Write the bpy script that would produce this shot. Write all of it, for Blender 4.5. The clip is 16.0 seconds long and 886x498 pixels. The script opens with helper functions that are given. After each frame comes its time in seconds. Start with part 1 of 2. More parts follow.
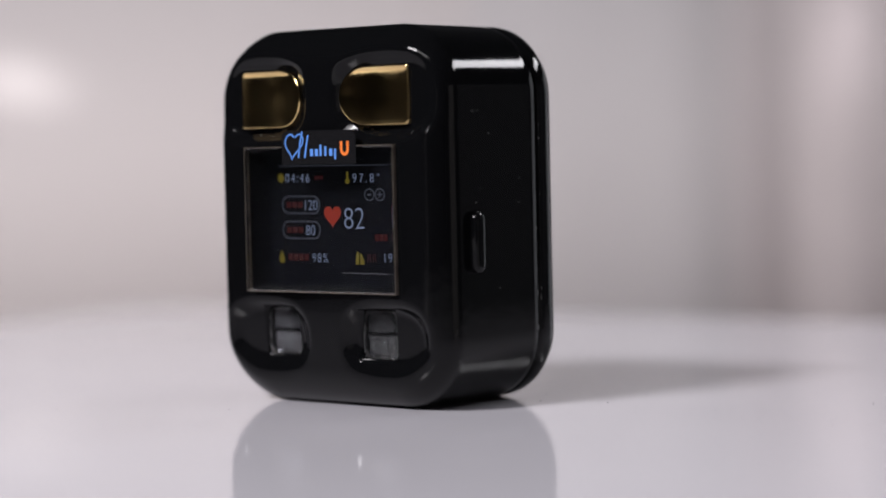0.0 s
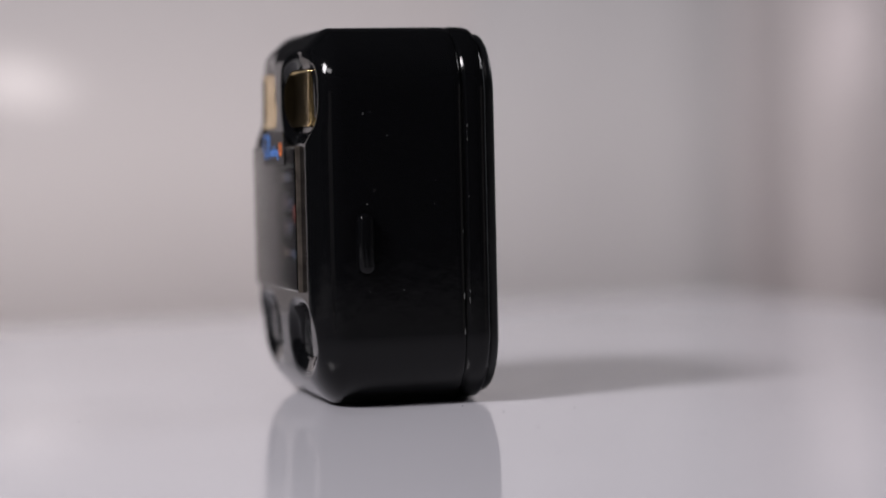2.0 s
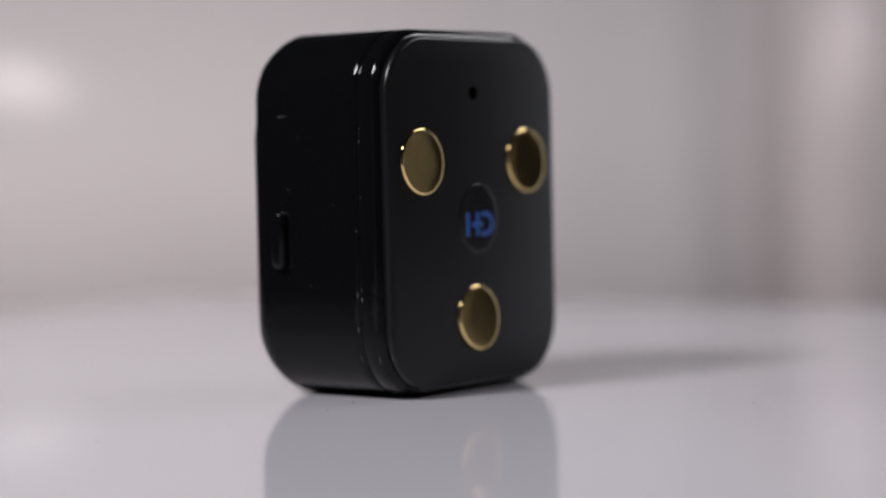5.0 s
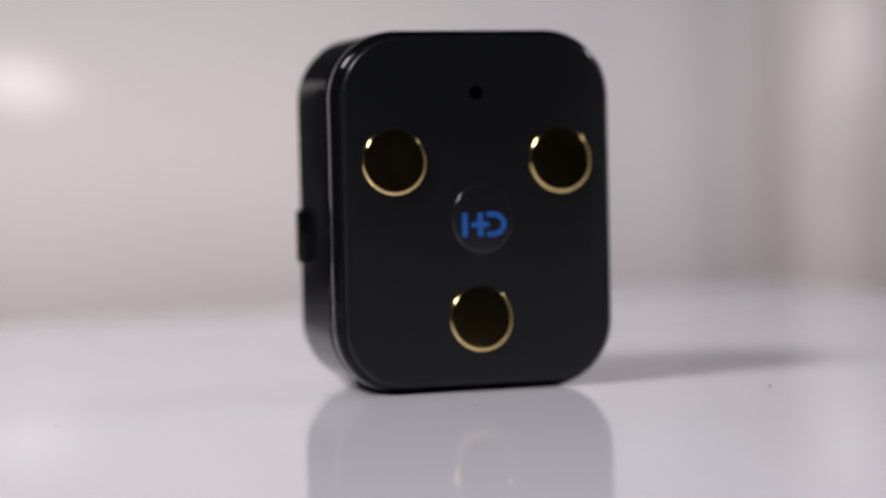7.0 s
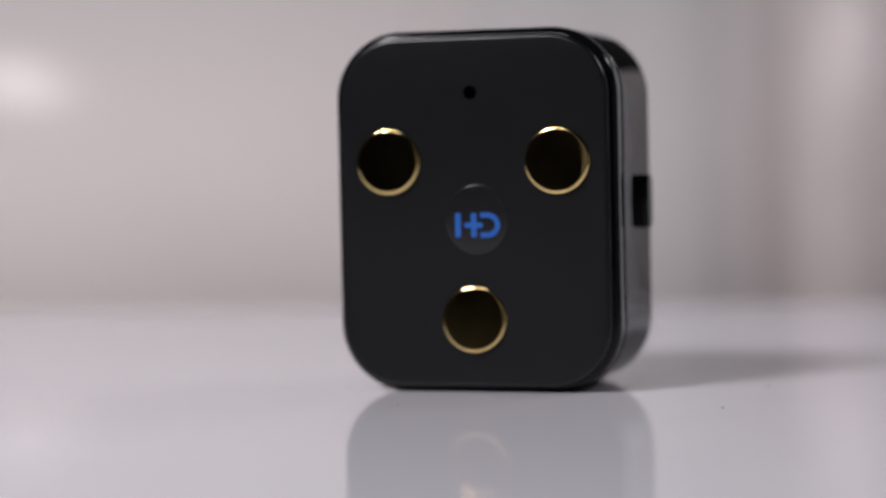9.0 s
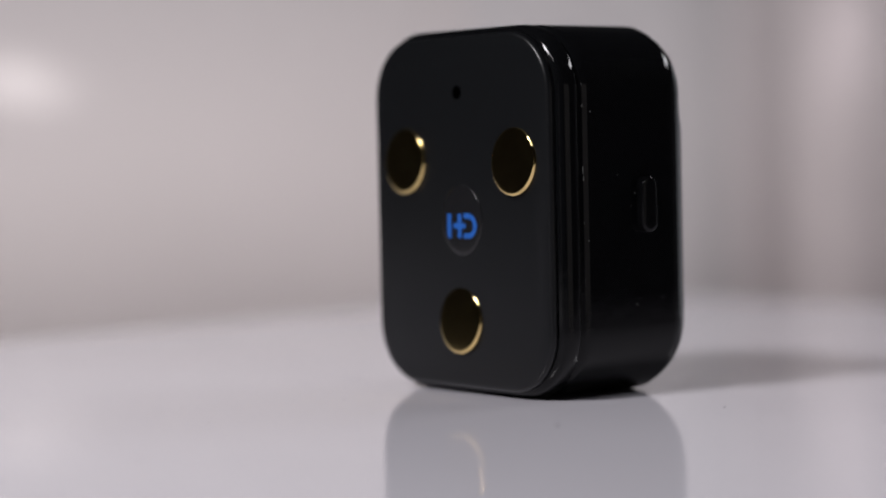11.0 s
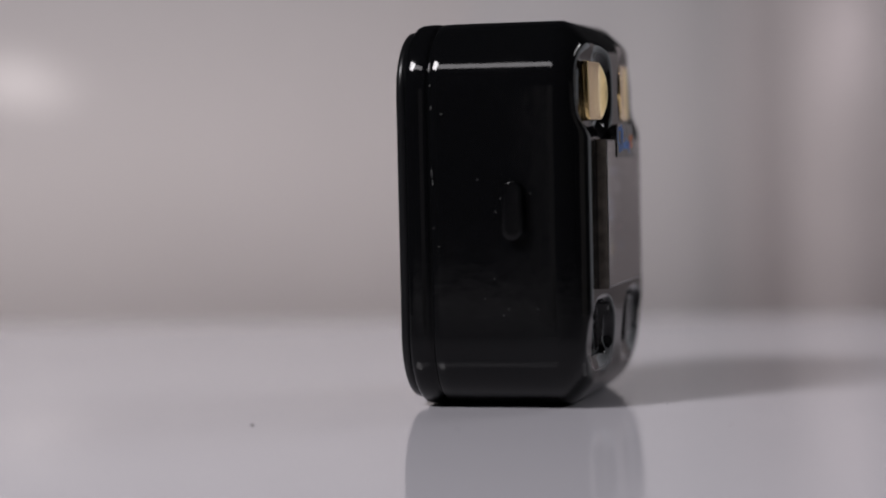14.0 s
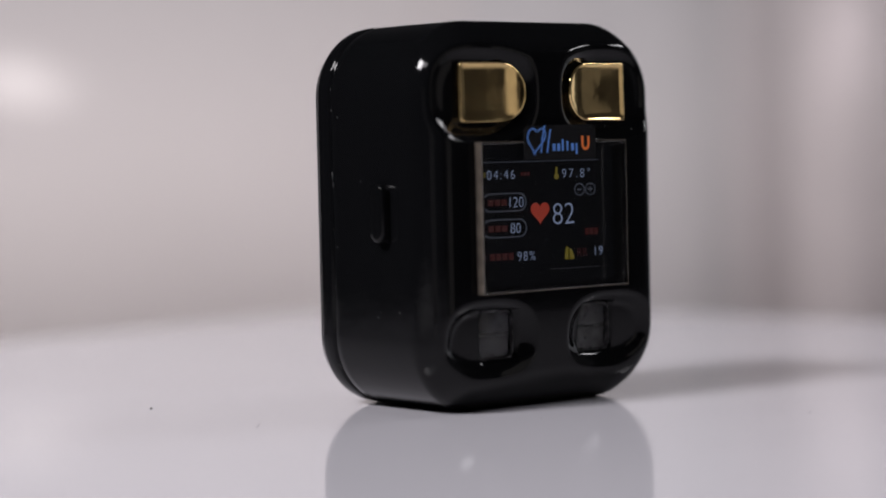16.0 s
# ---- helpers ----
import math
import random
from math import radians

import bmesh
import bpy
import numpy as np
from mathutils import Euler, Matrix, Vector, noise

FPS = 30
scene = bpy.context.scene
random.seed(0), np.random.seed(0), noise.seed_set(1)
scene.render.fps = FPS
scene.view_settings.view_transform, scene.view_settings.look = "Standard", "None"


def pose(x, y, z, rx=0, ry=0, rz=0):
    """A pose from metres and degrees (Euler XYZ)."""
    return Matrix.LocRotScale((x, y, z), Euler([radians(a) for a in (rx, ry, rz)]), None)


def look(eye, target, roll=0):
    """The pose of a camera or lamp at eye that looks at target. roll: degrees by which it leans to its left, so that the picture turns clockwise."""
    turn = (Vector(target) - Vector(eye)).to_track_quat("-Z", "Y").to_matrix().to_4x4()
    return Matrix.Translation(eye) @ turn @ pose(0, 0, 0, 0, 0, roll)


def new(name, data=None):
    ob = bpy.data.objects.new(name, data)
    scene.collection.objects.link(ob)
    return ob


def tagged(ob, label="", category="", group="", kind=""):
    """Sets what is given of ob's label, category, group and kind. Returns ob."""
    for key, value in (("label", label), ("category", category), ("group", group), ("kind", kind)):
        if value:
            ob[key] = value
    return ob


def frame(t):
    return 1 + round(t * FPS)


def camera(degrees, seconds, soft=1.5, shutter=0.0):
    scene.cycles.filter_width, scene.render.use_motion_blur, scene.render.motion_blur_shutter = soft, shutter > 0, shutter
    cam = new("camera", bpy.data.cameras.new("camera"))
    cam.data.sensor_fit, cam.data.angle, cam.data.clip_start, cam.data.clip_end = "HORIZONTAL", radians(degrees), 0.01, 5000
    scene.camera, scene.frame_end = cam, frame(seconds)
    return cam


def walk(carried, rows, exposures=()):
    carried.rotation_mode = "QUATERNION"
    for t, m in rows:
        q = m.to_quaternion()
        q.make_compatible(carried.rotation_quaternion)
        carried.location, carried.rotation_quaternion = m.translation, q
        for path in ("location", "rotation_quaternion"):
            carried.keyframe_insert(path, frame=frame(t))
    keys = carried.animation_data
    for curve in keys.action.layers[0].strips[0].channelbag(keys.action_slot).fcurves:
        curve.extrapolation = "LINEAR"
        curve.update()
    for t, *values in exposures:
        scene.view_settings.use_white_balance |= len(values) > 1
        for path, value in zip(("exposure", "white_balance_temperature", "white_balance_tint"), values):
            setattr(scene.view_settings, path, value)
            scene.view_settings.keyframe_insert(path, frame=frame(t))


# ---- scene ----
U = 0.0945e-3            # one drawing unit in metres; the monitor is 640 units (60 mm) tall
EYE = 4092.3 * U         # camera to turning axis
FLOOR = 437.0 * U        # camera above the white sheet
SPIN = -17.56            # degrees a second, clockwise from above
AXIS_X = 20.5 * U
YAW = -39.6              # turn of the monitor at the start

cam = camera(21.69, 16.0, soft=1.8)
cam.data.dof.use_dof = True
cam.data.dof.focus_distance = 0.3655
cam.data.dof.aperture_fstop = 6.8
shot = look((0, -EYE, FLOOR), (0, 0, FLOOR - EYE * math.tan(radians(2.562))), -1.284)
walk(cam, [(0.0, shot), (16.0, shot)],
     exposures=[(0, 0.0), (1, 0.04), (2, -0.24), (3, -0.38), (4, -0.4), (6.3, 0.0), (7.5, 0.0), (8.5, 0.0), (9, -0.2), (11.5, -0.25), (13, -0.56), (14.5, -0.56), (15, -0.56), (15.5, -0.52), (16, -0.12)])

# ---- light ----
world = bpy.data.worlds.new("world")
scene.world = world
world.use_nodes = True
world.node_tree.nodes["Background"].inputs[0].default_value = (0.9, 0.92, 1.0, 1)
world.node_tree.nodes["Background"].inputs[1].default_value = 0.02


def area_lamp(name, eye, target, sx, sy, watts, colour):
    data = bpy.data.lights.new(name, "AREA")
    data.shape, data.size, data.size_y, data.energy, data.color = "RECTANGLE", sx, sy, watts, colour
    ob = new(name, data)
    ob.matrix_world = look(eye, target)
    return ob


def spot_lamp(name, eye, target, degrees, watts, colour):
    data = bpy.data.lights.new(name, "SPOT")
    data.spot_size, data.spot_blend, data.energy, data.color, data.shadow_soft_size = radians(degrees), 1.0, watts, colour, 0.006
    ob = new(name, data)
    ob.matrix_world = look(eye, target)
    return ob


area_lamp("key_softbox_lamp", (-0.69, -0.49, 0.85), (0, 0, 0.02), 0.25, 0.25, 13.7, (1.0, 0.965, 1.0))
area_lamp("front_softbox_lamp", (-0.53, -0.73, 0.93), (0, 0, 0.05), 0.55, 0.15, 3.3, (1.0, 0.965, 1.0))
area_lamp("fill_lamp", (0.88, 0.37, 0.60), (0, 0, 0.05), 0.50, 0.11, 2.8, (0.97, 0.955, 1.0))
# added strip hidden behind the sheet, brightens the foot of the backdrop
area_lamp("background_lamp", (-0.15, 0.33, -0.034), (-0.15, 0.52, 0.03), 0.60, 0.02, 0.32, (1.0, 0.935, 0.92))
# two added narrow spots stand in for light reflexes on the backdrop
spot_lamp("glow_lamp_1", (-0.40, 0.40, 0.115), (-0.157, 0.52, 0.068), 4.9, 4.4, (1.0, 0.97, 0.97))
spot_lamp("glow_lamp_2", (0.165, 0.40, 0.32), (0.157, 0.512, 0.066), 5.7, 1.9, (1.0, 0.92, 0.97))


# ---- materials ----
def material(name, colour, rough=0.5, metal=0.0, vary=0.0, vary_scale=40.0, bump=0.0, bump_scale=400.0, rough_vary=0.0, coat=0.0, spec=0.5):
    m = bpy.data.materials.new(name)
    m.use_nodes = True
    nt = m.node_tree
    b = nt.nodes["Principled BSDF"]
    b.inputs["Base Color"].default_value = (*colour, 1)
    b.inputs["Roughness"].default_value = rough
    b.inputs["Metallic"].default_value = metal
    b.inputs["Coat Weight"].default_value = coat
    b.inputs["Coat Roughness"].default_value = 0.03
    b.inputs["Specular IOR Level"].default_value = spec
    co = nt.nodes.new("ShaderNodeTexCoord")
    if vary:
        big = nt.nodes.new("ShaderNodeTexNoise")
        big.inputs["Scale"].default_value, big.inputs["Detail"].default_value = vary_scale, 6
        ramp = nt.nodes.new("ShaderNodeMapRange")
        ramp.inputs["From Min"].default_value, ramp.inputs["From Max"].default_value = 0.3, 0.7
        ramp.inputs["To Min"].default_value, ramp.inputs["To Max"].default_value = 1 - vary, 1 + vary
        mul = nt.nodes.new("ShaderNodeVectorMath")
        mul.operation = "SCALE"
        mul.inputs[0].default_value = colour
        nt.links.new(co.outputs["Object"], big.inputs["Vector"])
        nt.links.new(big.outputs["Fac"], ramp.inputs["Value"])
        nt.links.new(ramp.outputs["Result"], mul.inputs["Scale"])
        nt.links.new(mul.outputs["Vector"], b.inputs["Base Color"])
    if rough_vary:
        rn = nt.nodes.new("ShaderNodeTexNoise")
        rn.inputs["Scale"].default_value, rn.inputs["Detail"].default_value = bump_scale * 0.4, 5
        rr = nt.nodes.new("ShaderNodeMapRange")
        rr.inputs["From Min"].default_value, rr.inputs["From Max"].default_value = 0.35, 0.7
        rr.inputs["To Min"].default_value, rr.inputs["To Max"].default_value = rough, rough + rough_vary
        nt.links.new(co.outputs["Object"], rn.inputs["Vector"])
        nt.links.new(rn.outputs["Fac"], rr.inputs["Value"])
        nt.links.new(rr.outputs["Result"], b.inputs["Roughness"])
    if bump:
        n = nt.nodes.new("ShaderNodeTexNoise")
        n.inputs["Scale"].default_value, n.inputs["Detail"].default_value = bump_scale, 4
        bp = nt.nodes.new("ShaderNodeBump")
        bp.inputs["Strength"].default_value, bp.inputs["Distance"].default_value = bump, 0.0004
        nt.links.new(co.outputs["Object"], n.inputs["Vector"])
        nt.links.new(n.outputs["Fac"], bp.inputs["Height"])
        nt.links.new(bp.outputs["Normal"], b.inputs["Normal"])
    return m


def glowing(name, colour, strength):
    m = material(name, tuple(c * 0.01 for c in colour), 0.3)
    b = m.node_tree.nodes["Principled BSDF"]
    b.inputs["Emission Color"].default_value = (*colour, 1)
    b.inputs["Emission Strength"].default_value = strength
    return m


def clear(name, colour, rough, ior, bump=0.0):
    m = material(name, colour, rough, bump=bump, bump_scale=700)
    b = m.node_tree.nodes["Principled BSDF"]
    b.inputs["Transmission Weight"].default_value = 1.0
    b.inputs["IOR"].default_value = ior
    return m


GLOSS = material("piano_black_plastic", (0.0034, 0.0036, 0.0041), 0.04, spec=0.21, bump=0.035, bump_scale=420, rough_vary=0.05)
SATIN = material("satin_black_plastic", (0.0055, 0.006, 0.0068), 0.28, spec=0.3, bump=0.02, bump_scale=3000, rough_vary=0.04)
RUBBER = material("black_rubber", (0.0030, 0.0032, 0.0036), 0.14, spec=0.2, bump=0.03, bump_scale=1500)
GOLD = material("polished_gold", (0.95, 0.71, 0.31), 0.035, 1.0, vary=0.10, vary_scale=260, bump=0.05, bump_scale=170, rough_vary=0.09)
PAD_GOLD = material("satin_gold", (0.93, 0.67, 0.31), 0.06, 1.0, vary=0.16, vary_scale=240, bump=0.12, bump_scale=380, rough_vary=0.14)
GLASS = clear("cover_glass", (0.97, 0.97, 0.98), 0.015, 1.47)
LENS = clear("sensor_window_plastic", (0.75, 0.77, 0.8), 0.06, 1.45, 0.35)
RESIN = material("clear_resin", (0.035, 0.035, 0.036), 0.12, spec=0.5, vary=0.6, vary_scale=900, bump=0.3, bump_scale=900)
CRINKLED = clear("crinkled_sensor_plastic", (0.7, 0.72, 0.74), 0.08, 1.45, 1.0)
SENSOR = material("sensor_ceramic", (0.034, 0.034, 0.036), 0.5, spec=0.2, vary=0.8, vary_scale=420)
SENSOR_DARK = material("sensor_board", (0.011, 0.011, 0.012), 0.5, vary=0.3, vary_scale=900)
LCD = glowing("display_panel", (0.33, 0.36, 0.46), 0.003)
LCD.node_tree.nodes["Principled BSDF"].inputs["Roughness"].default_value = 0.06
LCD.node_tree.nodes["Principled BSDF"].inputs["Specular IOR Level"].default_value = 0.5
WHITE = glowing("display_white", (0.50, 0.61, 0.93), 0.25)
DIM = glowing("display_grey", (0.40, 0.45, 0.62), 0.07)
RED = glowing("display_red", (0.85, 0.09, 0.045), 0.22)
DARKRED = glowing("display_dark_red", (0.60, 0.05, 0.04), 0.032)
YELLOW = glowing("display_yellow", (0.75, 0.60, 0.05), 0.11)
STICKER = material("black_label_film", (0.006, 0.006, 0.007), 0.25)
BLUE_INK = material("light_blue_ink", (0.10, 0.27, 0.72), 0.45, vary=0.1, vary_scale=900)
ORANGE_INK = material("orange_ink", (0.85, 0.20, 0.03), 0.45, vary=0.1, vary_scale=900)
LOGO_BLUE = material("blue_ink", (0.010, 0.105, 0.43), 0.45, vary=0.1, vary_scale=900)
OVAL = material("smoked_window", (0.011, 0.011, 0.012), 0.16, spec=0.5, vary=0.2, vary_scale=700)
ACRYLIC = material("white_acrylic", (0.675, 0.660, 0.708), 0.06, spec=0.34, vary=0.03, vary_scale=9, bump=0.006, bump_scale=30, rough_vary=0.05)
TABLE = material("white_laminate", (0.70, 0.69, 0.70), 0.35, vary=0.05, vary_scale=5, bump=0.03, bump_scale=300)
CLOTH = material("pale_backdrop_cloth", (0.500, 0.466, 0.466), 0.8, vary=0.04, vary_scale=7, bump=0.1, bump_scale=900)
DULLED_CLOTH = material("dulled_backdrop_cloth", (0.430, 0.411, 0.418), 0.8, vary=0.03, vary_scale=9, bump=0.1, bump_scale=900)
DRAPE = material("taupe_drape_cloth", (0.45, 0.408, 0.410), 0.85, vary=0.08, vary_scale=9, bump=0.1, bump_scale=900)
WALL = material("dark_grey_paint", (0.07, 0.07, 0.076), 0.8, vary=0.1, vary_scale=3, bump=0.05, bump_scale=200)
FLOORING = material("dark_floor", (0.05, 0.045, 0.04), 0.6, vary=0.2, vary_scale=6)
METAL = material("grey_metal", (0.35, 0.35, 0.36), 0.35, 1.0, bump=0.02)
CARD = material("grey_foam_board", (0.54, 0.52, 0.48), 0.7, vary=0.03, vary_scale=8, bump=0.05, bump_scale=500)
DULL_CARD = material("dull_grey_foam_board", (0.085, 0.088, 0.09), 0.7, vary=0.04, vary_scale=8, bump=0.05, bump_scale=500)
BOARD = material("cool_white_board", (0.80, 0.84, 0.88), 0.6, vary=0.03, vary_scale=8, bump=0.05, bump_scale=500)
DUST = material("grey_dust", (0.10, 0.095, 0.10), 0.9, vary=0.3, vary_scale=2000)
LINT_GLINT = material("pale_lint_and_seam_glints", (0.30, 0.30, 0.30), 0.7)
BLACKHOLE = material("microphone_hole", (0.0003, 0.0003, 0.0003), 0.9, spec=0.0)


# ---- building helpers ----
def part(name, bm, mat, parent=None, label="", smooth=True, recalc=True):
    if recalc:
        bmesh.ops.recalc_face_normals(bm, faces=bm.faces)
    me = bpy.data.meshes.new(name)
    bm.to_mesh(me)
    bm.free()
    me.materials.append(mat)
    for p in me.polygons:
        p.use_smooth = smooth
    ob = new(name, me)
    if parent:
        ob.parent = parent
    if label:
        tagged(ob, label)
    return ob


def box(bm, x0, x1, y0, y1, z0, z1, bevel=0.0, seg=2):
    r = bmesh.ops.create_cube(bm, size=1.0, matrix=Matrix.LocRotScale(((x0 + x1) / 2, (y0 + y1) / 2, (z0 + z1) / 2), None, (x1 - x0, y1 - y0, z1 - z0)))
    if bevel:
        edges = list({e for v in r["verts"] for e in v.link_edges})
        bmesh.ops.bevel(bm, geom=edges, offset=bevel, segments=seg, affect="EDGES", profile=0.5)
    return bm


def solid(name, x0, x1, y0, y1, z0, z1, mat, kind="structure", label="", category=""):
    bm = bmesh.new()
    box(bm, x0, x1, y0, y1, z0, z1)
    return tagged(part(name, bm, mat, smooth=False), label, category, kind=kind)


# ---- room ----
TOP = -0.045             # table top under the turntable
solid("floor", -2.2, 2.2, -2.4, 1.8, TOP - 0.80, TOP - 0.75, FLOORING, label="dark plain studio floor under the table", category="floor")
solid("wall_north", -2.3, 2.3, 1.8, 1.9, TOP - 0.8, 1.75, WALL, label="dark grey painted studio wall behind the backdrop", category="wall")
solid("wall_south", -2.3, 2.3, -2.5, -2.4, TOP - 0.8, 1.75, WALL, label="dark grey painted studio wall", category="wall")
solid("wall_west", -2.3, -2.2, -2.4, 1.8, TOP - 0.8, 1.75, WALL, label="dark grey painted studio wall", category="wall")
solid("wall_east", 2.2, 2.3, -2.4, 1.8, TOP - 0.8, 1.75, WALL, label="dark grey painted studio wall", category="wall")
solid("ceiling", -2.3, 2.3, -2.5, 1.9, 1.75, 1.85, WALL, label="dark studio ceiling", category="ceiling")


def make_table():
    table = tagged(new("table"), "white laminate table carrying the turntable", "table")
    table.location = (0, 0, TOP - 0.75)
    bm = bmesh.new()
    box(bm, -0.75, 0.75, -0.95, 0.72, 0.72, 0.75, 0.003)
    part("tabletop", bm, TABLE, table, smooth=False)
    for x in (-0.70, 0.70):
        for y in (-0.90, 0.67):
            bm = bmesh.new()
            box(bm, x - 0.025, x + 0.025, y - 0.025, y + 0.025, 0.0, 0.72, 0.003)
            part("leg", bm, METAL, table, smooth=False)
    return table


make_table()


def cloth_sheet(name, xs, ys, z0, z1, mat, label, category, thick=0.002):
    """A hanging sheet: its plan runs through the places (xs, ys)."""
    bm = bmesh.new()
    rows = []
    for z in (z0, z1):
        for off in (0.0, thick):
            rows.append([bm.verts.new((x, y + off, z)) for x, y in zip(xs, ys)])
    a, b, c, d = rows
    n = len(xs)
    for i in range(n - 1):
        bm.faces.new((a[i], a[i + 1], c[i + 1], c[i]))
        bm.faces.new((b[i + 1], b[i], d[i], d[i + 1]))
        bm.faces.new((c[i], c[i + 1], d[i + 1], d[i]))
        bm.faces.new((a[i + 1], a[i], b[i], b[i + 1]))
    for i in (0, n - 1):
        bm.faces.new((a[i], c[i], d[i], b[i]))
    return tagged(part(name, bm, mat), label, category, kind="structure")


def smooth01(v):
    v = min(max(v, 0.0), 1.0)
    return v * v * (3 - 2 * v)


xs = np.linspace(-0.32, 0.20, 160)
ys = [0.52 + 0.004 * math.sin(x * 21 + 1) for x in xs]
cloth_sheet("backdrop", xs, ys, TOP, 0.15, CLOTH, "pale warm-white cloth backdrop hanging behind the turntable", "backdrop")
# added sheet: its greyer colour carries the backdrop's fall in brightness to the right
xs = np.linspace(0.012, 0.19, 90)
ys = [0.5165 + 0.0012 * math.sin(x * 120) * smooth01((x - 0.04) / 0.08) for x in xs]
cloth_sheet("backdrop", xs, ys, TOP, 0.15, DULLED_CLOTH, "duller grey sheet with faint vertical folds, added for the backdrop's dimmer right side", "backdrop")
xs = np.linspace(0.114, 0.62, 220)
ys = [0.507 + 0.0052 * smooth01((x - 0.114) / 0.024) - 0.005 * smooth01((x - 0.139) / 0.03) + 0.0014 * math.sin(x * 150) for x in xs]
cloth_sheet("backdrop", xs, ys, TOP, 0.15, DRAPE, "taupe cloth drape with soft vertical folds hanging before the pale backdrop", "backdrop")


# ---- turntable and white sheet ----
def make_turntable():
    t = tagged(new("turntable"), "low round motor turntable under the white sheet", "turntable")
    t.location = (AXIS_X, 0, TOP)
    bm = bmesh.new()
    bmesh.ops.create_cone(bm, cap_ends=True, segments=64, radius1=0.085, radius2=0.085, depth=0.030, matrix=pose(0, 0, 0.015))
    part("base", bm, METAL, t)
    bm = bmesh.new()
    bmesh.ops.create_cone(bm, cap_ends=True, segments=64, radius1=0.095, radius2=0.095, depth=0.012, matrix=pose(0, 0, 0.036))
    part("platter", bm, TABLE, t)


make_turntable()


def make_card(name, x, y, turn, w, h, text, mat):
    card = tagged(new(name), text, "reflector card", "reflector cards")
    card.matrix_world = pose(x, y, TOP, 0, 0, turn)
    bm = bmesh.new()
    box(bm, -w / 2, w / 2, -0.003, 0.003, 0.004, h, 0.001)
    part("board", bm, mat, card, smooth=False)
    for sx in (-1, 1):
        bm = bmesh.new()
        box(bm, sx * w * 0.35 - 0.004, sx * w * 0.35 + 0.004, -0.05, 0.05, 0.0, 0.012, 0.001)
        part("foot", bm, METAL, card, smooth=False)


# out of view; added for bright patches that the gold, glass and shell mirror
make_card("reflector_card", -0.221, -0.59, 159.5, 0.115, 0.22, "unseen grey foam reflector card, added on the table for the monitor to mirror", CARD)
make_card("reflector_card", 0.486, -0.258, 62, 0.19, 0.22, "unseen grey foam reflector card, added on the table for the monitor to mirror", CARD)
make_card("reflector_card", 0.545, 0.068, 97, 0.15, 0.20, "unseen dull grey foam card, added on the table for the monitor's front to mirror", DULL_CARD)
make_card("reflector_card", 0.386, 0.320, 129.6, 0.29, 0.23, "unseen cool white reflector board, added on the table for the monitor to mirror", BOARD)
SHEET_TURN = 58.0


def make_sheet():
    sheet = tagged(new("white_sheet"), "square glossy white acrylic sheet turning on the turntable", "acrylic sheet")
    bm = bmesh.new()
    box(bm, -2120 * U, 1680 * U, -1690 * U, 2040 * U, -0.003, 0.0, 0.0006)
    part("panel", bm, ACRYLIC, sheet, smooth=False)
    rng = random.Random(7)
    spots = [(-268, 481, 3.2)] + [(rng.uniform(-900, 900), rng.uniform(-900, 900), rng.uniform(0.8, 1.8)) for _ in range(26)]
    bm = bmesh.new()
    for x, y, r in spots:
        a = radians(-SHEET_TURN)
        px, py = x * math.cos(a) - y * math.sin(a), x * math.sin(a) + y * math.cos(a)
        bmesh.ops.create_icosphere(bm, subdivisions=1, radius=r * U, matrix=Matrix.LocRotScale((px * U, py * U, r * 0.35 * U), Euler((0, 0, rng.uniform(0, 3))), (rng.uniform(0.8, 1.5), rng.uniform(0.5, 1), 0.5)))
    tagged(part("dust", bm, DUST, sheet, "small grey dust specks"), kind="stuff")
    return sheet


white_sheet = make_sheet()

# ---- the monitor; drawing units, x across the front, y from front to back, z up ----
HALF, ZC, HALF_H, R = 258.0, -117.0, 320.0, 120.0
BASE = Vector((0, -145.0, -437.0))
monitor = tagged(new("health_monitor"), "palm-sized glossy black health monitor standing upright on the white sheet", "health monitor")


def at(x, y, z):
    return (Vector((x, y, z)) - BASE) * U


def inside(x, z):
    """How far a place lies inside the rounded outline."""
    qx, qz = abs(x) - (HALF - R), abs(z - ZC) - (HALF_H - R)
    out = math.hypot(max(qx, 0), max(qz, 0)) + min(max(qx, qz), 0) - R
    return -out


def bowl(x, z, cx, cz, a, b, n):
    return ((abs(x - cx) / a) ** n + (abs(z - cz) / b) ** n) ** (1 / n)


def relief(x, z):
    """How far the front stands out, towards the viewer, over its flat level."""
    ax = abs(x)
    g = 9.0 * smooth01((196 - z) / 50) * smooth01((z + 425) / 150)
    q = bowl(ax, z, 143, 84, 102, 71, 2.8)
    g -= 19.0 * (1 - smooth01((q - 0.75) / 0.45))
    q = bowl(ax, z, 134, -327, 97, 68, 2.7)
    start = 0.72 - 0.50 * smooth01((-330 - z) / 40)
    g -= 15.0 * (1 - smooth01((q - start) / (1.08 - start)))
    if 70 < ax < 147 and -353 < z < -273:
        g = -32.0
    if -160 < x < 165 and -237 < z < -2:
        g = -34.0
    nz = outward(x, z)[1] ** 2
    s = min(max(inside(x, z), 0.0) / (47.0 + 13.0 * nz), 1.0)
    p = 2.1 - 0.65 * nz
    edge = 49.0 * (1 - (1 - (1 - s) ** p) ** (1 / p))
    return g * smooth01(s * 1.4) - edge


def outline_half(z):
    k = abs(z - ZC) - (HALF_H - R)
    return HALF if k <= 0 else HALF - R + math.sqrt(max(R * R - k * k, 0.0))


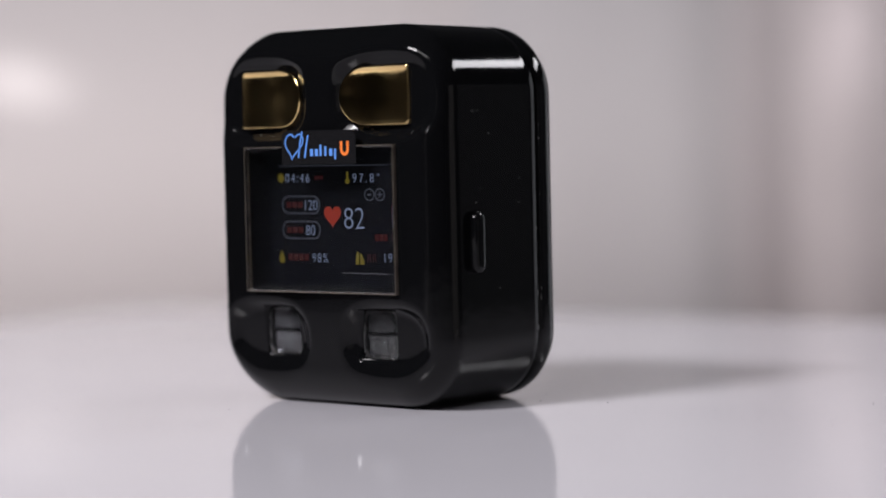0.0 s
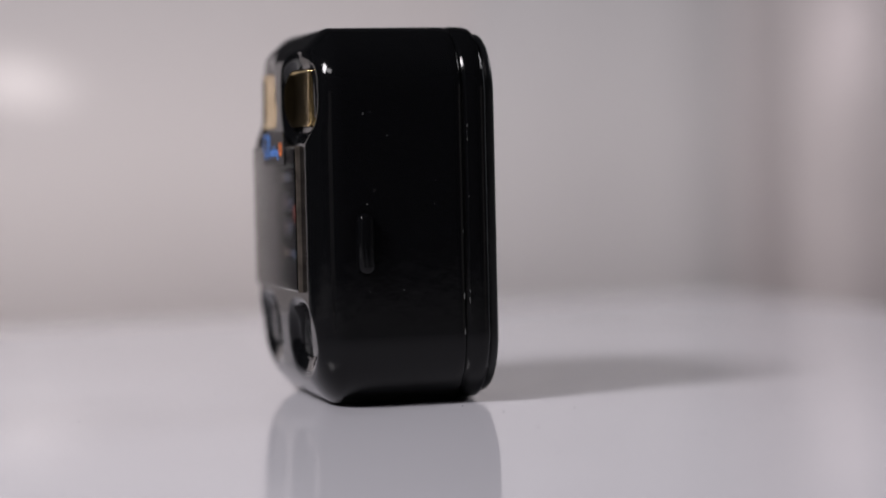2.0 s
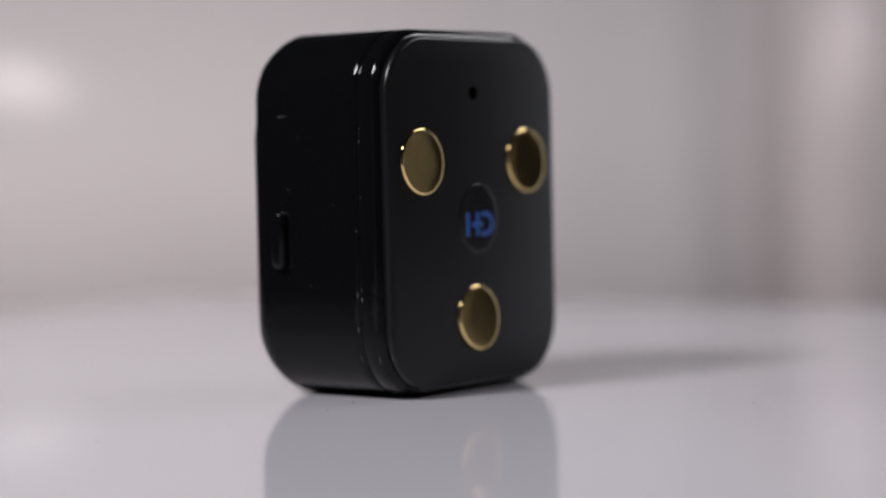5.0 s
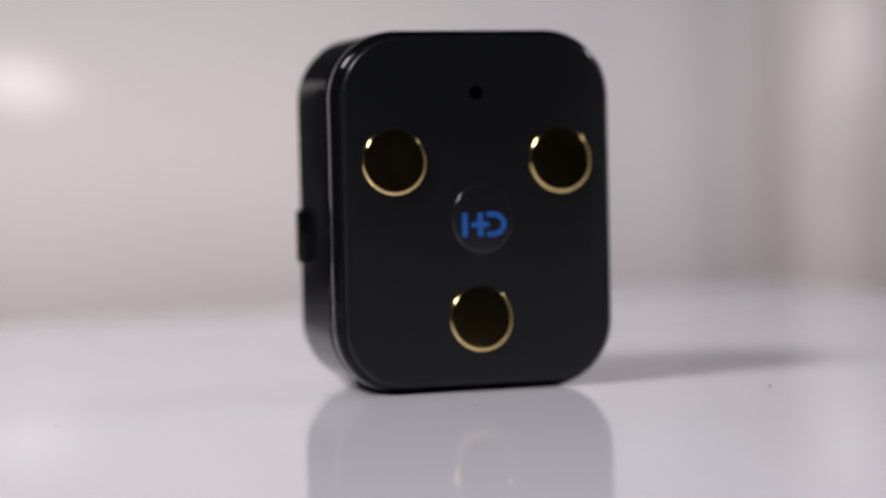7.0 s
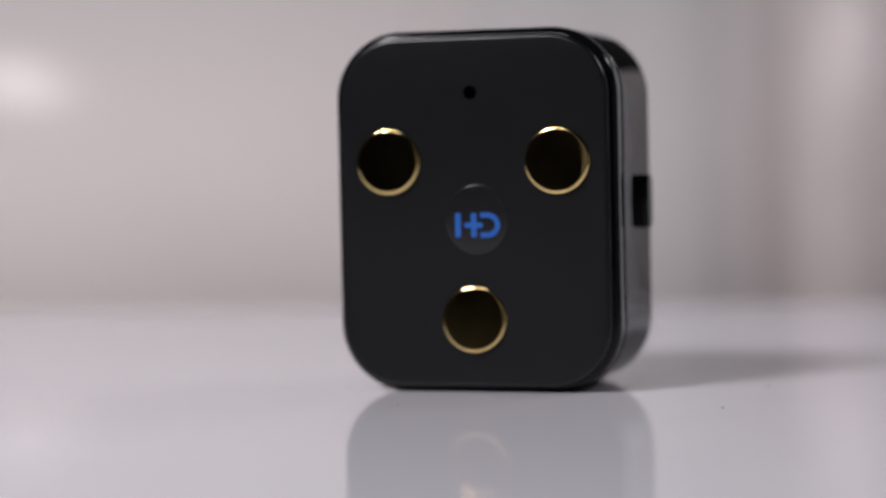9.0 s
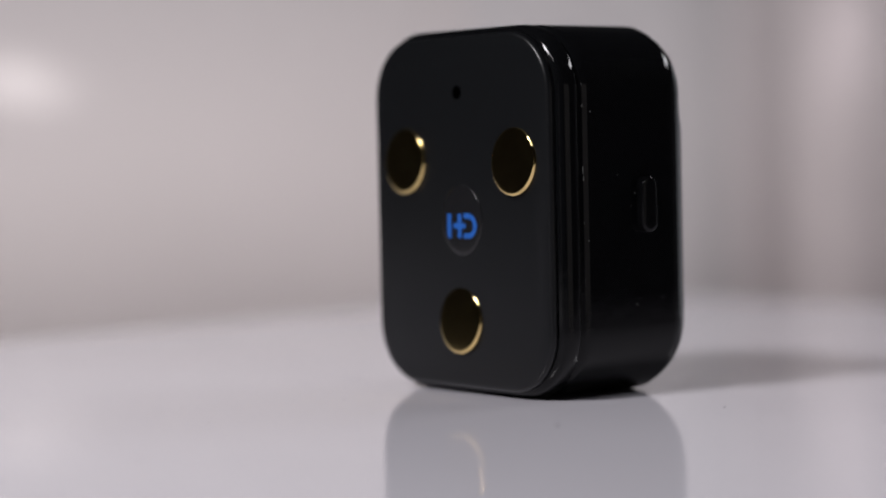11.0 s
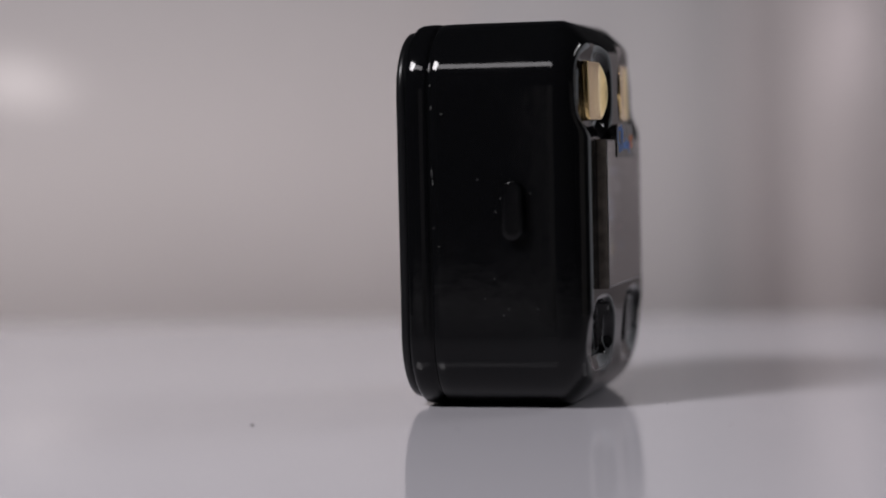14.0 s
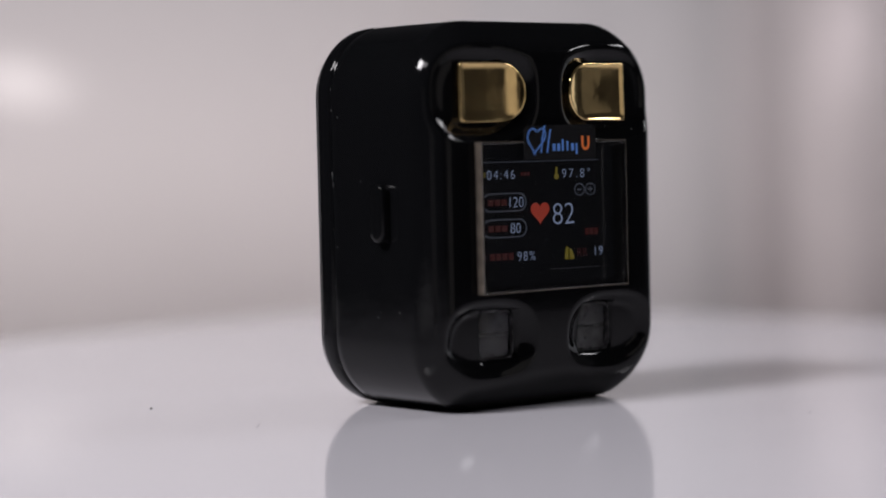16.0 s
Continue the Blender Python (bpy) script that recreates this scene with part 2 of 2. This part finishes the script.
def make_shell():
    rows = [ZC - (HALF_H - R) - R * math.cos(a) for a in np.linspace(0, math.pi / 2, 26)[:-1]]
    rows += list(np.linspace(ZC - (HALF_H - R), ZC + (HALF_H - R), 121))
    rows += [ZC + (HALF_H - R) + R * math.sin(a) for a in np.linspace(0, math.pi / 2, 26)[1:]]
    cols = [math.sin(u * math.pi / 2) for u in np.linspace(-1, 1, 271)]
    bm = bmesh.new()
    grid = []
    for z in rows:
        w = outline_half(z)
        grid.append([bm.verts.new(at(c * w, -293 - relief(c * w, z), z)) for c in cols])
    for r0, r1 in zip(grid, grid[1:]):
        for i in range(len(cols) - 1):
            bm.faces.new((r0[i], r0[i + 1], r1[i + 1], r1[i]))
    rim = grid[0][:] + [g[-1] for g in grid[1:]] + grid[-1][-2::-1] + [g[0] for g in grid[-2:0:-1]]
    flat = [(v.co / U + BASE) for v in rim]
    # the sides, from the front edge to the seam, the seam groove, the back shell and its rounded end
    profile = [(-241, 0), (-200, 0.0), (-120, 0.1), (-60, 0.0), (-46, 0), (-43, -1.5), (-41, -4.5), (-38, -4.5), (-36, -1), (-33, 0.0), (-20, 0.0), (-10, -0.4), (-4, -2), (0, -6), (3, -11), (4.5, -17), (4.5, -30)]
    last = rim
    for y, off in profile:
        ring = []
        for p in flat:
            nx, nz = outward(p.x, p.z)
            ring.append(bm.verts.new(at(p.x + nx * off, y, p.z + nz * off)))
        for i in range(len(ring)):
            j = (i + 1) % len(ring)
            bm.faces.new((last[i], last[j], ring[j], ring[i]))
        last = ring
    bm.faces.new(last)
    return part("shell", bm, GLOSS, monitor, "glossy piano-black moulded shell")


def outward(x, z):
    qx, qz = abs(x) - (HALF - R), abs(z - ZC) - (HALF_H - R)
    if qx > 0 and qz > 0:
        k = math.hypot(qx, qz)
        nx, nz = qx / k, qz / k
    elif qx > qz:
        nx, nz = 1.0, 0.0
    else:
        nx, nz = 0.0, 1.0
    return math.copysign(nx, x), math.copysign(nz, z - ZC)


make_shell()


def outline(inset, n=14):
    pts = []
    w, h, r = HALF - inset, HALF_H - inset, R - inset
    for cx, cz, a0 in ((w - r, h - r, 0), (-w + r, h - r, 90), (-w + r, -h + r, 180), (w - r, -h + r, 270)):
        for k in range(n + 1):
            a = radians(a0 + 90 * k / n)
            pts.append((cx + r * math.cos(a), ZC + cz + r * math.sin(a)))
    return pts


def loft(rings, cap0=True, cap1=True):
    """A solid through rings of (x, y, z) in drawing units."""
    bm = bmesh.new()
    made = [[bm.verts.new(at(*p)) for p in ring] for ring in rings]
    for a, b in zip(made, made[1:]):
        for i in range(len(a)):
            j = (i + 1) % len(a)
            bm.faces.new((a[i], a[j], b[j], b[i]))
    if cap0:
        bm.faces.new(made[0])
    if cap1:
        bm.faces.new(made[-1])
    return bm


def make_back_plate():
    steps = [(2, 12), (11, 12), (15, 13), (17.5, 15.5), (18.5, 20)]
    ob = part("back_plate", loft([[(x, y, z) for x, z in outline(i)] for y, i in steps]), SATIN, monitor, "flat satin-black back plate")
    return ob


back_plate = make_back_plate()


def disc(x, z, rx, rz, steps, mat, name, parent, label, n=56):
    lean = (0.05 if z > -200 else 0.08) if mat is GOLD else 0.0
    rings = [[(x + rx * s * math.cos(2 * math.pi * k / n), y - lean * rz * s * math.sin(2 * math.pi * k / n), z + rz * s * math.sin(2 * math.pi * k / n)) for k in range(n)] for s, y in steps]
    return part(name, loft(rings), mat, parent, label)


for x, z in ((154, -27), (-155, -30), (0, -307)):
    disc(x, z, 59, 59, [(1.0, 16), (1.0, 19.5), (0.99, 21.6), (0.97, 22.9), (0.945, 23.6), (0.92, 23.9), (0.89, 24.0), (0.5, 24.05), (0.02, 24.05)], GOLD, "electrode", monitor, "polished round gold electrode")
disc(-7, -131, 57, 62, [(1.0, 17), (1.0, 19.4), (0.97, 20.0), (0.9, 20.2)], OVAL, "logo_window", monitor, "smoked oval window with a blue emblem")
disc(1, 92, 12, 12, [(1.0, 18.2), (1.0, 18.9), (0.8, 19.0)], BLACKHOLE, "microphone_hole", monitor, "small dark round hole")


def flat_shape(name, polys, y0, y1, mat, parent, label=""):
    """Flat pieces with a little depth from closed (x, z) outlines, between the depths y0 and y1."""
    bm = bmesh.new()
    for poly in polys:
        a = [bm.verts.new(at(x, y0, z)) for x, z in poly]
        b = [bm.verts.new(at(x, y1, z)) for x, z in poly]
        for i in range(len(poly)):
            j = (i + 1) % len(poly)
            bm.faces.new((a[i], a[j], b[j], b[i]))
        bm.faces.new(a)
        bm.faces.new(b)
    return part(name, bm, mat, parent, label, smooth=False)


def rect(x0, x1, z0, z1):
    return [(x0, z0), (x1, z0), (x1, z1), (x0, z1)]


def arc_band(cx, cz, rx, rz, w, a0, a1, n=20):
    """Pieces of a bent band."""
    out = []
    for k in range(n):
        p, q = radians(a0 + (a1 - a0) * k / n), radians(a0 + (a1 - a0) * (k + 1) / n)
        out.append([(cx + rx * math.cos(p), cz + rz * math.sin(p)), (cx + rx * math.cos(q), cz + rz * math.sin(q)),
                    (cx + (rx - w) * math.cos(q), cz + (rz - w) * math.sin(q)), (cx + (rx - w) * math.cos(p), cz + (rz - w) * math.sin(p))])
    return out


def stroke(points, w):
    """A band of width w along (x, z) points, as separate pieces."""
    out = []
    for (x0, z0), (x1, z1) in zip(points, points[1:]):
        k = math.hypot(x1 - x0, z1 - z0) or 1
        nx, nz = -(z1 - z0) / k * w / 2, (x1 - x0) / k * w / 2
        ex, ez = (x1 - x0) / k * w * 0.2, (z1 - z0) / k * w * 0.2
        out.append([(x0 - ex + nx, z0 - ez + nz), (x1 + ex + nx, z1 + ez + nz), (x1 + ex - nx, z1 + ez - nz), (x0 - ex - nx, z0 - ez - nz)])
    return out


# blue emblem on the back: a bar, a cross and an open ring
flat_shape("emblem_bar", [rect(22, 32, -162, -120)], 20.3, 20.9, LOGO_BLUE, monitor, "blue printed emblem")
flat_shape("emblem_cross", [rect(-7, 3, -162, -120), rect(-18, -7.2, -145.5, -136.5), rect(3.2, 15, -145.5, -136.5)], 20.3, 20.8, LOGO_BLUE, monitor, "blue printed emblem")
flat_shape("emblem_ring", arc_band(-26, -141, 24, 22, 9, 90, 270) + [rect(-26, -14, -128, -119), rect(-26, -14, -163, -154)], 20.3, 20.7, LOGO_BLUE, monitor, "blue printed emblem")


# ---- front pads, sensor windows, glass and display ----
def d_outline(side, s, n=22):
    """A pad outline: straight on the outer side, round on the inner; s shrinks it."""
    x0, x1, z0, z1 = 46, 186, 36, 134
    cx, cz = (x0 + x1) / 2, (z0 + z1) / 2
    pts = []
    r = (z1 - z0) / 2
    for k in range(n + 1):
        a = radians(90 + 180 * k / n)
        pts.append((x0 + 52 + 52 * math.copysign(abs(math.cos(a)) ** 0.92, math.cos(a)), cz + r * math.copysign(abs(math.sin(a)) ** 0.92, math.sin(a))))
    for c0, c1 in (((x1 - 7, z0), 270), ((x1 - 7, z1 - 7), 0)):
        base_z = z0 + 7 if c1 == 270 else z1 - 7
        for k in range(5):
            a = radians(c1 + 90 * k / 4)
            pts.append((x1 - 7 + 7 * math.cos(a), base_z + 7 * math.sin(a)))
    return [(side * (cx + (x - cx) * s), cz + (z - cz) * s) for x, z in pts]


def make_pad(side):
    def dish(x, z):
        x = abs(x)
        return 0.8 * ((z - 85) / 49) ** 2 + 3.0 * ((z - 85) / 49) ** 10 - 6.0 + (9.0 * max(0.0, (92 - x) / 46) ** 2 if side < 0 else 12.0 * max(0.0, (122 - x) / 76) ** 2) + 2.2 * max(0.0, (85 - z) / 49) ** 2 + 3.0 * max(0.0, (x - 174) / 12) ** 2 + (-0.055 * (x - 116) if side > 0 else 0.0)

    lift = -297.0 if side < 0 else -294.0
    rings = []
    for s, g in ((1.0, -30), (1.0, -3.5), (0.985, -1.0), (0.96, 0.0)):
        rings.append([(x, lift - g - dish(x, z), z) for x, z in d_outline(side, s)])
    for s in (0.93, 0.88, 0.82, 0.75, 0.67, 0.58, 0.48, 0.37, 0.25, 0.12, 0.03):
        rings.append([(x, lift - dish(x, z), z) for x, z in d_outline(side, s)])
    part("touch_pad", loft(rings), PAD_GOLD, monitor, "smudged satin gold touch pad")


def make_sensor(side):
    x0, x1 = sorted((side * 72, side * 145))
    bm = bmesh.new()
    a, b = at(x0, -276.5, -351), at(x1, -271, -275)
    box(bm, a.x, b.x, a.y, b.y, a.z, b.z, 1.2 * U)
    window = part("sensor_window", bm, LENS if side < 0 else CRINKLED, monitor, "clear plastic sensor window")
    window.visible_shadow = False
    bm = bmesh.new()
    a, b = at(x0 + 3, -267, -348), at(x1 - 3, -262, -316)
    box(bm, a.x, b.x, a.y, b.y, a.z, b.z, 1.5 * U)
    part("sensor", bm, SENSOR if side < 0 else SENSOR_DARK, window)
    bm = bmesh.new()
    a, b = at(x0 + 3, -268.5, -308), at(x1 - 3, -262, -278)
    box(bm, a.x, b.x, a.y, b.y, a.z, b.z, 1.5 * U)
    part("sensor", bm, SENSOR if side < 0 else SENSOR_DARK, window)


def make_resin(side):
    """An uneven bead of clear resin round a sensor window, with crumbs of it on the right-hand one."""
    rng = random.Random(31 + side)
    cx, cz, hw, hh = side * 108.5, -313.0, 37.5, 39.5
    rings, n = [], 72
    wob = [[rng.uniform(-1, 1) for _ in range(n)] for _ in range(4)]
    for k, (grow, y) in enumerate(((-3.0, -272.0), (-1.5, -279.5), (1.8, -279.0), (3.2, -262.0))):
        ring = []
        for i in range(n):
            a = 2 * math.pi * i / n
            c, q = math.cos(a), math.sin(a)
            px = math.copysign(abs(c) ** 0.35, c) * (hw + grow + 0.9 * wob[k][i])
            pz = math.copysign(abs(q) ** 0.35, q) * (hh + grow + 0.9 * wob[k][i])
            ring.append((cx + px, y + 1.6 * wob[k][(i + 5) % n], cz + pz))
        rings.append(ring)
    part("resin_bead", loft(rings, False, False), RESIN, monitor, "uneven clear resin bead", smooth=False)
    bm = bmesh.new()
    for _ in range(26 if side > 0 else 7):
        px, pz = rng.uniform(-33, 33), rng.choice((rng.uniform(-36, -26), rng.uniform(-20, 34)))
        r = rng.uniform(0.7, 2.4)
        bmesh.ops.create_icosphere(bm, subdivisions=1, radius=r * U, matrix=Matrix.LocRotScale(at(cx + px, -277.2, cz + pz), Euler((rng.uniform(0, 3), rng.uniform(0, 3), rng.uniform(0, 3))), (rng.uniform(0.5, 2.4), 0.5, rng.uniform(0.5, 2.0))))
    tagged(part("resin_crumbs", bm, RESIN, monitor, "small glinting resin crumbs", smooth=False), kind="stuff")


for side in (-1, 1):
    make_pad(side)
    make_sensor(side)
    make_resin(side)

def askew(ob, lean, shift):
    """Turns a flat part a little about the upright: lean is the depth gained across."""
    for v in ob.data.vertices:
        v.co.y += lean * v.co.x + shift * U


bm = bmesh.new()
a, b = at(-161, -313, -241), at(166, -302.4, 2)
box(bm, a.x, b.x, a.y, b.y, a.z, b.z, 2.2 * U, 3)
glass = part("cover_glass", bm, GLASS, monitor, "thick clear cover glass with bare edges", smooth=False)
glass.visible_shadow = False
askew(glass, 0.024, -2.0)
EDGE = material("frosted_glass_edge", (0.095, 0.080, 0.066), 0.2, spec=0.8, vary=0.35, vary_scale=500, bump=0.1, bump_scale=900)
for x0, x1, z0, z1 in ((-162.9, -161.3, -242.9, 3.9), (166.3, 167.9, -242.9, 3.9), (-161.2, 166.2, 2.3, 3.9), (-161.2, 166.2, -242.9, -241.3)):
    bm = bmesh.new()
    a, b = at(x0, -311.6, z0), at(x1, -294, z1)
    box(bm, a.x, b.x, a.y, b.y, a.z, b.z, 0.5 * U, 1)
    askew(part("frosted_edge", bm, EDGE, glass, "thin frosted glass edge", smooth=False), 0.024, -2.0)

bm = bmesh.new()
a, b = at(-158, -270.5, -235), at(163, -264, -4)
box(bm, a.x, b.x, a.y, b.y, a.z, b.z, 1.0 * U)
display = part("display", bm, LCD, monitor, "lit colour display with white, red and yellow readings", smooth=False)
DY0, DY1 = -271.4, -270.8


def reading(text, x, z, height, mat, name, align="LEFT", squeeze=1.0, spacing=1.0):
    """A line of lit characters; x, z: its start (or middle) and its middle height."""
    data = bpy.data.curves.new(name, "FONT")
    data.body, data.align_x, data.size = text, align, height / 0.70
    data.extrude, data.offset, data.space_character = 0.25, -0.026 * height, spacing
    tmp = bpy.data.objects.new(name, data)
    me = bpy.data.meshes.new_from_object(tmp)
    bpy.data.objects.remove(tmp)
    me.transform(Matrix.Translation(at(x, -271.2, z - height / 2)) @ Matrix.Scale(U, 4) @ Euler((radians(90), 0, 0)).to_matrix().to_4x4() @ Matrix.Diagonal((squeeze, 1, 1, 1)))
    me.materials.clear()
    me.materials.append(mat)
    ob = new(name, me)
    ob.parent = display
    return ob


def lit(name, polys, mat):
    return flat_shape(name, polys, DY0, DY1, mat, display)


def heart(cx, cz, w, h, n=40):
    pts = []
    for k in range(n):
        a = 2 * math.pi * k / n
        pts.append((cx + w / 2 * math.sin(a) ** 3, cz + h / 2 * ((13 * math.cos(a) - 5 * math.cos(2 * a) - 2 * math.cos(3 * a) - math.cos(4 * a)) / 15 + 0.12)))
    return pts


def pill(cx, cz, hw, hh, w):
    pts = [(cx - hw + hh, cz + hh), (cx + hw - hh, cz + hh)]
    pts += [(cx + hw - hh + hh * math.cos(a), cz + hh * math.sin(a)) for a in np.linspace(math.pi / 2, -math.pi / 2, 14)]
    pts += [(cx - hw + hh, cz - hh)] + [(cx - hw + hh + hh * math.cos(a), cz + hh * math.sin(a)) for a in np.linspace(1.5 * math.pi, math.pi / 2, 14)]
    return stroke(pts, w)


reading("04:46", -112, -50, 15.5, WHITE, "time_reading", squeeze=0.98, spacing=1.28)
reading("97.8°", 48.5, -51, 15.5, WHITE, "temperature_reading", squeeze=0.95, spacing=1.45)
reading("120", -70, -96, 17.5, WHITE, "pressure_reading", squeeze=0.95)
reading("80", -65, -139, 17.5, WHITE, "pressure_reading", squeeze=0.95)
reading("82", 25, -118, 37, WHITE, "pulse_reading", squeeze=0.98)
reading("98%", -51, -186, 15.5, WHITE, "oxygen_reading", squeeze=0.92, spacing=1.25)
reading("RR", 78, -185, 14, DARKRED, "breath_label", squeeze=1.0)
reading("19", 114.5, -184, 15.5, WHITE, "breath_reading", squeeze=0.92, spacing=1.2)
lit("heart_icon", [heart(0, -116, 40, 38)], RED)
lit("pill_outline", pill(-75, -96, 45, 14.5, 2.0), DIM)
lit("pill_outline", pill(-75, -139, 45, 14.5, 2.0), DIM)
lit("round_icon", pill(87, -79, 10.5, 9.5, 1.8) + [rect(83, 91, -80.5, -77.5)], DIM)
lit("round_icon", pill(111, -79, 10.5, 9.5, 1.8) + [rect(105, 117, -80, -78), rect(110, 112, -84, -74)], DIM)
lit("caption_bar", [rect(-110 + 14 * i, -99 + 14 * i, -101, -91) for i in range(3)], DARKRED)
lit("caption_bar", [rect(-110 + 14 * i, -99 + 14 * i, -144, -134) for i in range(3)], DARKRED)
lit("caption_bar", [rect(-108 + 13 * i, -98 + 13 * i, -191, -180) for i in range(4)], DARKRED)
lit("caption_bar", [rect(-40 + 7 * i, -35 + 7 * i, -53, -47) for i in range(3)], DARKRED)
lit("caption_bar", [rect(98 + 10 * i, 106 + 10 * i, -156, -145) for i in range(3)], DARKRED)
lit("sun_icon", [[(-122 + (9 if k % 2 else 6) * math.cos(math.pi * k / 8), -50 + (9 if k % 2 else 6) * math.sin(math.pi * k / 8)) for k in range(16)]], YELLOW)
lit("thermometer_icon", [rect(35, 39, -52, -40), [(37 + 5 * math.cos(a), -56 + 5 * math.sin(a)) for a in np.linspace(0, 6.0, 12)]], YELLOW)
lit("drop_icon", [[(-124, -174), (-131, -189), (-128, -196), (-120, -196), (-117, -189)]], YELLOW)
lit("lungs_icon", [[(56, -174), (60, -176), (60, -196), (52, -196), (53, -182)], [(62, -178), (66, -178), (72, -190), (72, -196), (63, -196)]], YELLOW)
lit("rule_line", [rect(-128, 130, -30.2, -29)], DIM)
lit("rule_line", [rect(20, 128, -211.2, -210.2)], material("display_faint_grey", (0.08, 0.08, 0.09), 0.3))

# label film over the top edge of the glass, with its printed emblem
label = flat_shape("label_film", [[(-72, -27), (92, -27), (92, 22), (84, 30), (-64, 30), (-72, 22)]], -314.5, -313.3, STICKER, monitor, "black label film with a blue and orange emblem")
LY0, LY1 = -315.1, -314.6
pts = heart(-45, 4, 40, 44)
flat_shape("heart_outline", stroke([(x + (z - 4) * 0.18, z) for x, z in pts[3:38]], 2.8), LY0, LY1, BLUE_INK, label)
flat_shape("emblem_stroke", stroke([(-34, -15), (-30, 10), (-25, 28)], 3.2), LY0, LY1, BLUE_INK, label)
flat_shape("emblem_stroke", stroke([(-20, -15), (-16, 6), (-12, 22)], 3.2), LY0, LY1, BLUE_INK, label)
for i, (h, dz) in enumerate(((12, 0), (12, 0), (19, 0), (16, 0), (12, 0), (18, -6))):
    x = -9 + i * 10.6
    flat_shape("emblem_bar", [rect(x + 1, x + (8 if i in (0, 1, 4) else 5.5), -13 + dz, -13 + h + dz)], LY0, LY1, BLUE_INK, label)
flat_shape("orange_mark", arc_band(68, -2, 9.5, 11, 5, 180, 360, 14) + [rect(58.5, 63.5, -2, 11), rect(72.5, 77.5, -2, 11)], LY0, LY1, ORANGE_INK, label)


for ob in (label, *label.children):
    askew(ob, 0.024, -2.0)
for ob in (display, *display.children):
    askew(ob, -0.04, 1.5)


# ---- side buttons ----
def make_button(side, y, z, hw, hl, out, name, mat, text):
    rings = []
    if mat is RUBBER:
        steps = ((1.0, -6), (1.0, 1.0), (1.0, out - 3), (0.96, out - 1.0), (0.88, out - 0.2), (0.6, out), (0.25, out))
    else:
        steps = ((1.0, -6), (1.0, 1.0), (1.0, out - 11), (0.96, out - 7), (0.88, out - 3.6), (0.76, out - 1.5), (0.55, out - 0.4), (0.25, out))
    for s, o in steps:
        ring = []
        for k in range(48):
            a = 2 * math.pi * k / 48
            w, l = hw * s, hl - hw + hw * s
            cy, cz = hw * s * math.cos(a), hw * s * math.sin(a)
            ring.append((side * (HALF + 1 + o), y + cy, z + cz + math.copysign(hl - hw, math.sin(a) if abs(math.sin(a)) > 1e-9 else 1)))
        rings.append(ring)
    part(name, loft(rings), mat, monitor, text)


make_button(1, -214, -160, 14, 51, 15, "power_button", GLOSS, "glossy black oblong push button")
make_button(-1, -182, -108, 17, 48, 16, "port_cover", RUBBER, "black rubber port cover")


# ---- dust and nicks on the shell, and the light line of its seam ----
def make_shell_specks():
    rng = random.Random(23)
    bm = bmesh.new()

    def speck(x, y, z, r, sx=1.0, sy=1.0, sz=1.0):
        bmesh.ops.create_icosphere(bm, subdivisions=1, radius=r * U, matrix=Matrix.LocRotScale(at(x, y, z), None, (sx, sy, sz)))

    for side in (-1, 1):
        for _ in range(11):
            speck(side * (HALF + 1.2), rng.uniform(-225, -50), rng.uniform(-300, 70), rng.uniform(0.35, 1.0), 0.4)
        # long pale specks draw nicks and the broken light line along the seam
        z = -320.0
        while z < 90:
            z += rng.choice((rng.uniform(4, 14), rng.uniform(30, 110)))
            speck(side * (HALF + 0.6), rng.choice((-45.5, -34.5)) + rng.uniform(-1, 1), z, rng.uniform(0.2, 0.42), 0.5, 1.0, rng.uniform(2, 18))
    for _ in range(14):
        speck(rng.uniform(-200, 200), -293.4, rng.choice((rng.uniform(-258, -250), rng.uniform(20, 30))), rng.uniform(0.4, 0.9), 1, 0.4, 1)
    tagged(part("dust", bm, LINT_GLINT, monitor, "fine pale dust and nicks, with the seam's broken light line"), kind="stuff")


make_shell_specks()


# ---- what turns ----
def motions():
    spots, turns = [], []
    for k in range(33):
        t = k * 0.5
        a = radians(YAW + SPIN * t)
        x, y = -40.7 * U, BASE.y * U
        spots.append((t, pose(AXIS_X + x * math.cos(a) - y * math.sin(a), x * math.sin(a) + y * math.cos(a), 0.0, 0, 0, YAW + SPIN * t)))
        turns.append((t, pose(AXIS_X, 0, 0, 0, 0, SHEET_TURN + SPIN * t)))
    walk(monitor, spots)
    walk(white_sheet, turns)


motions()
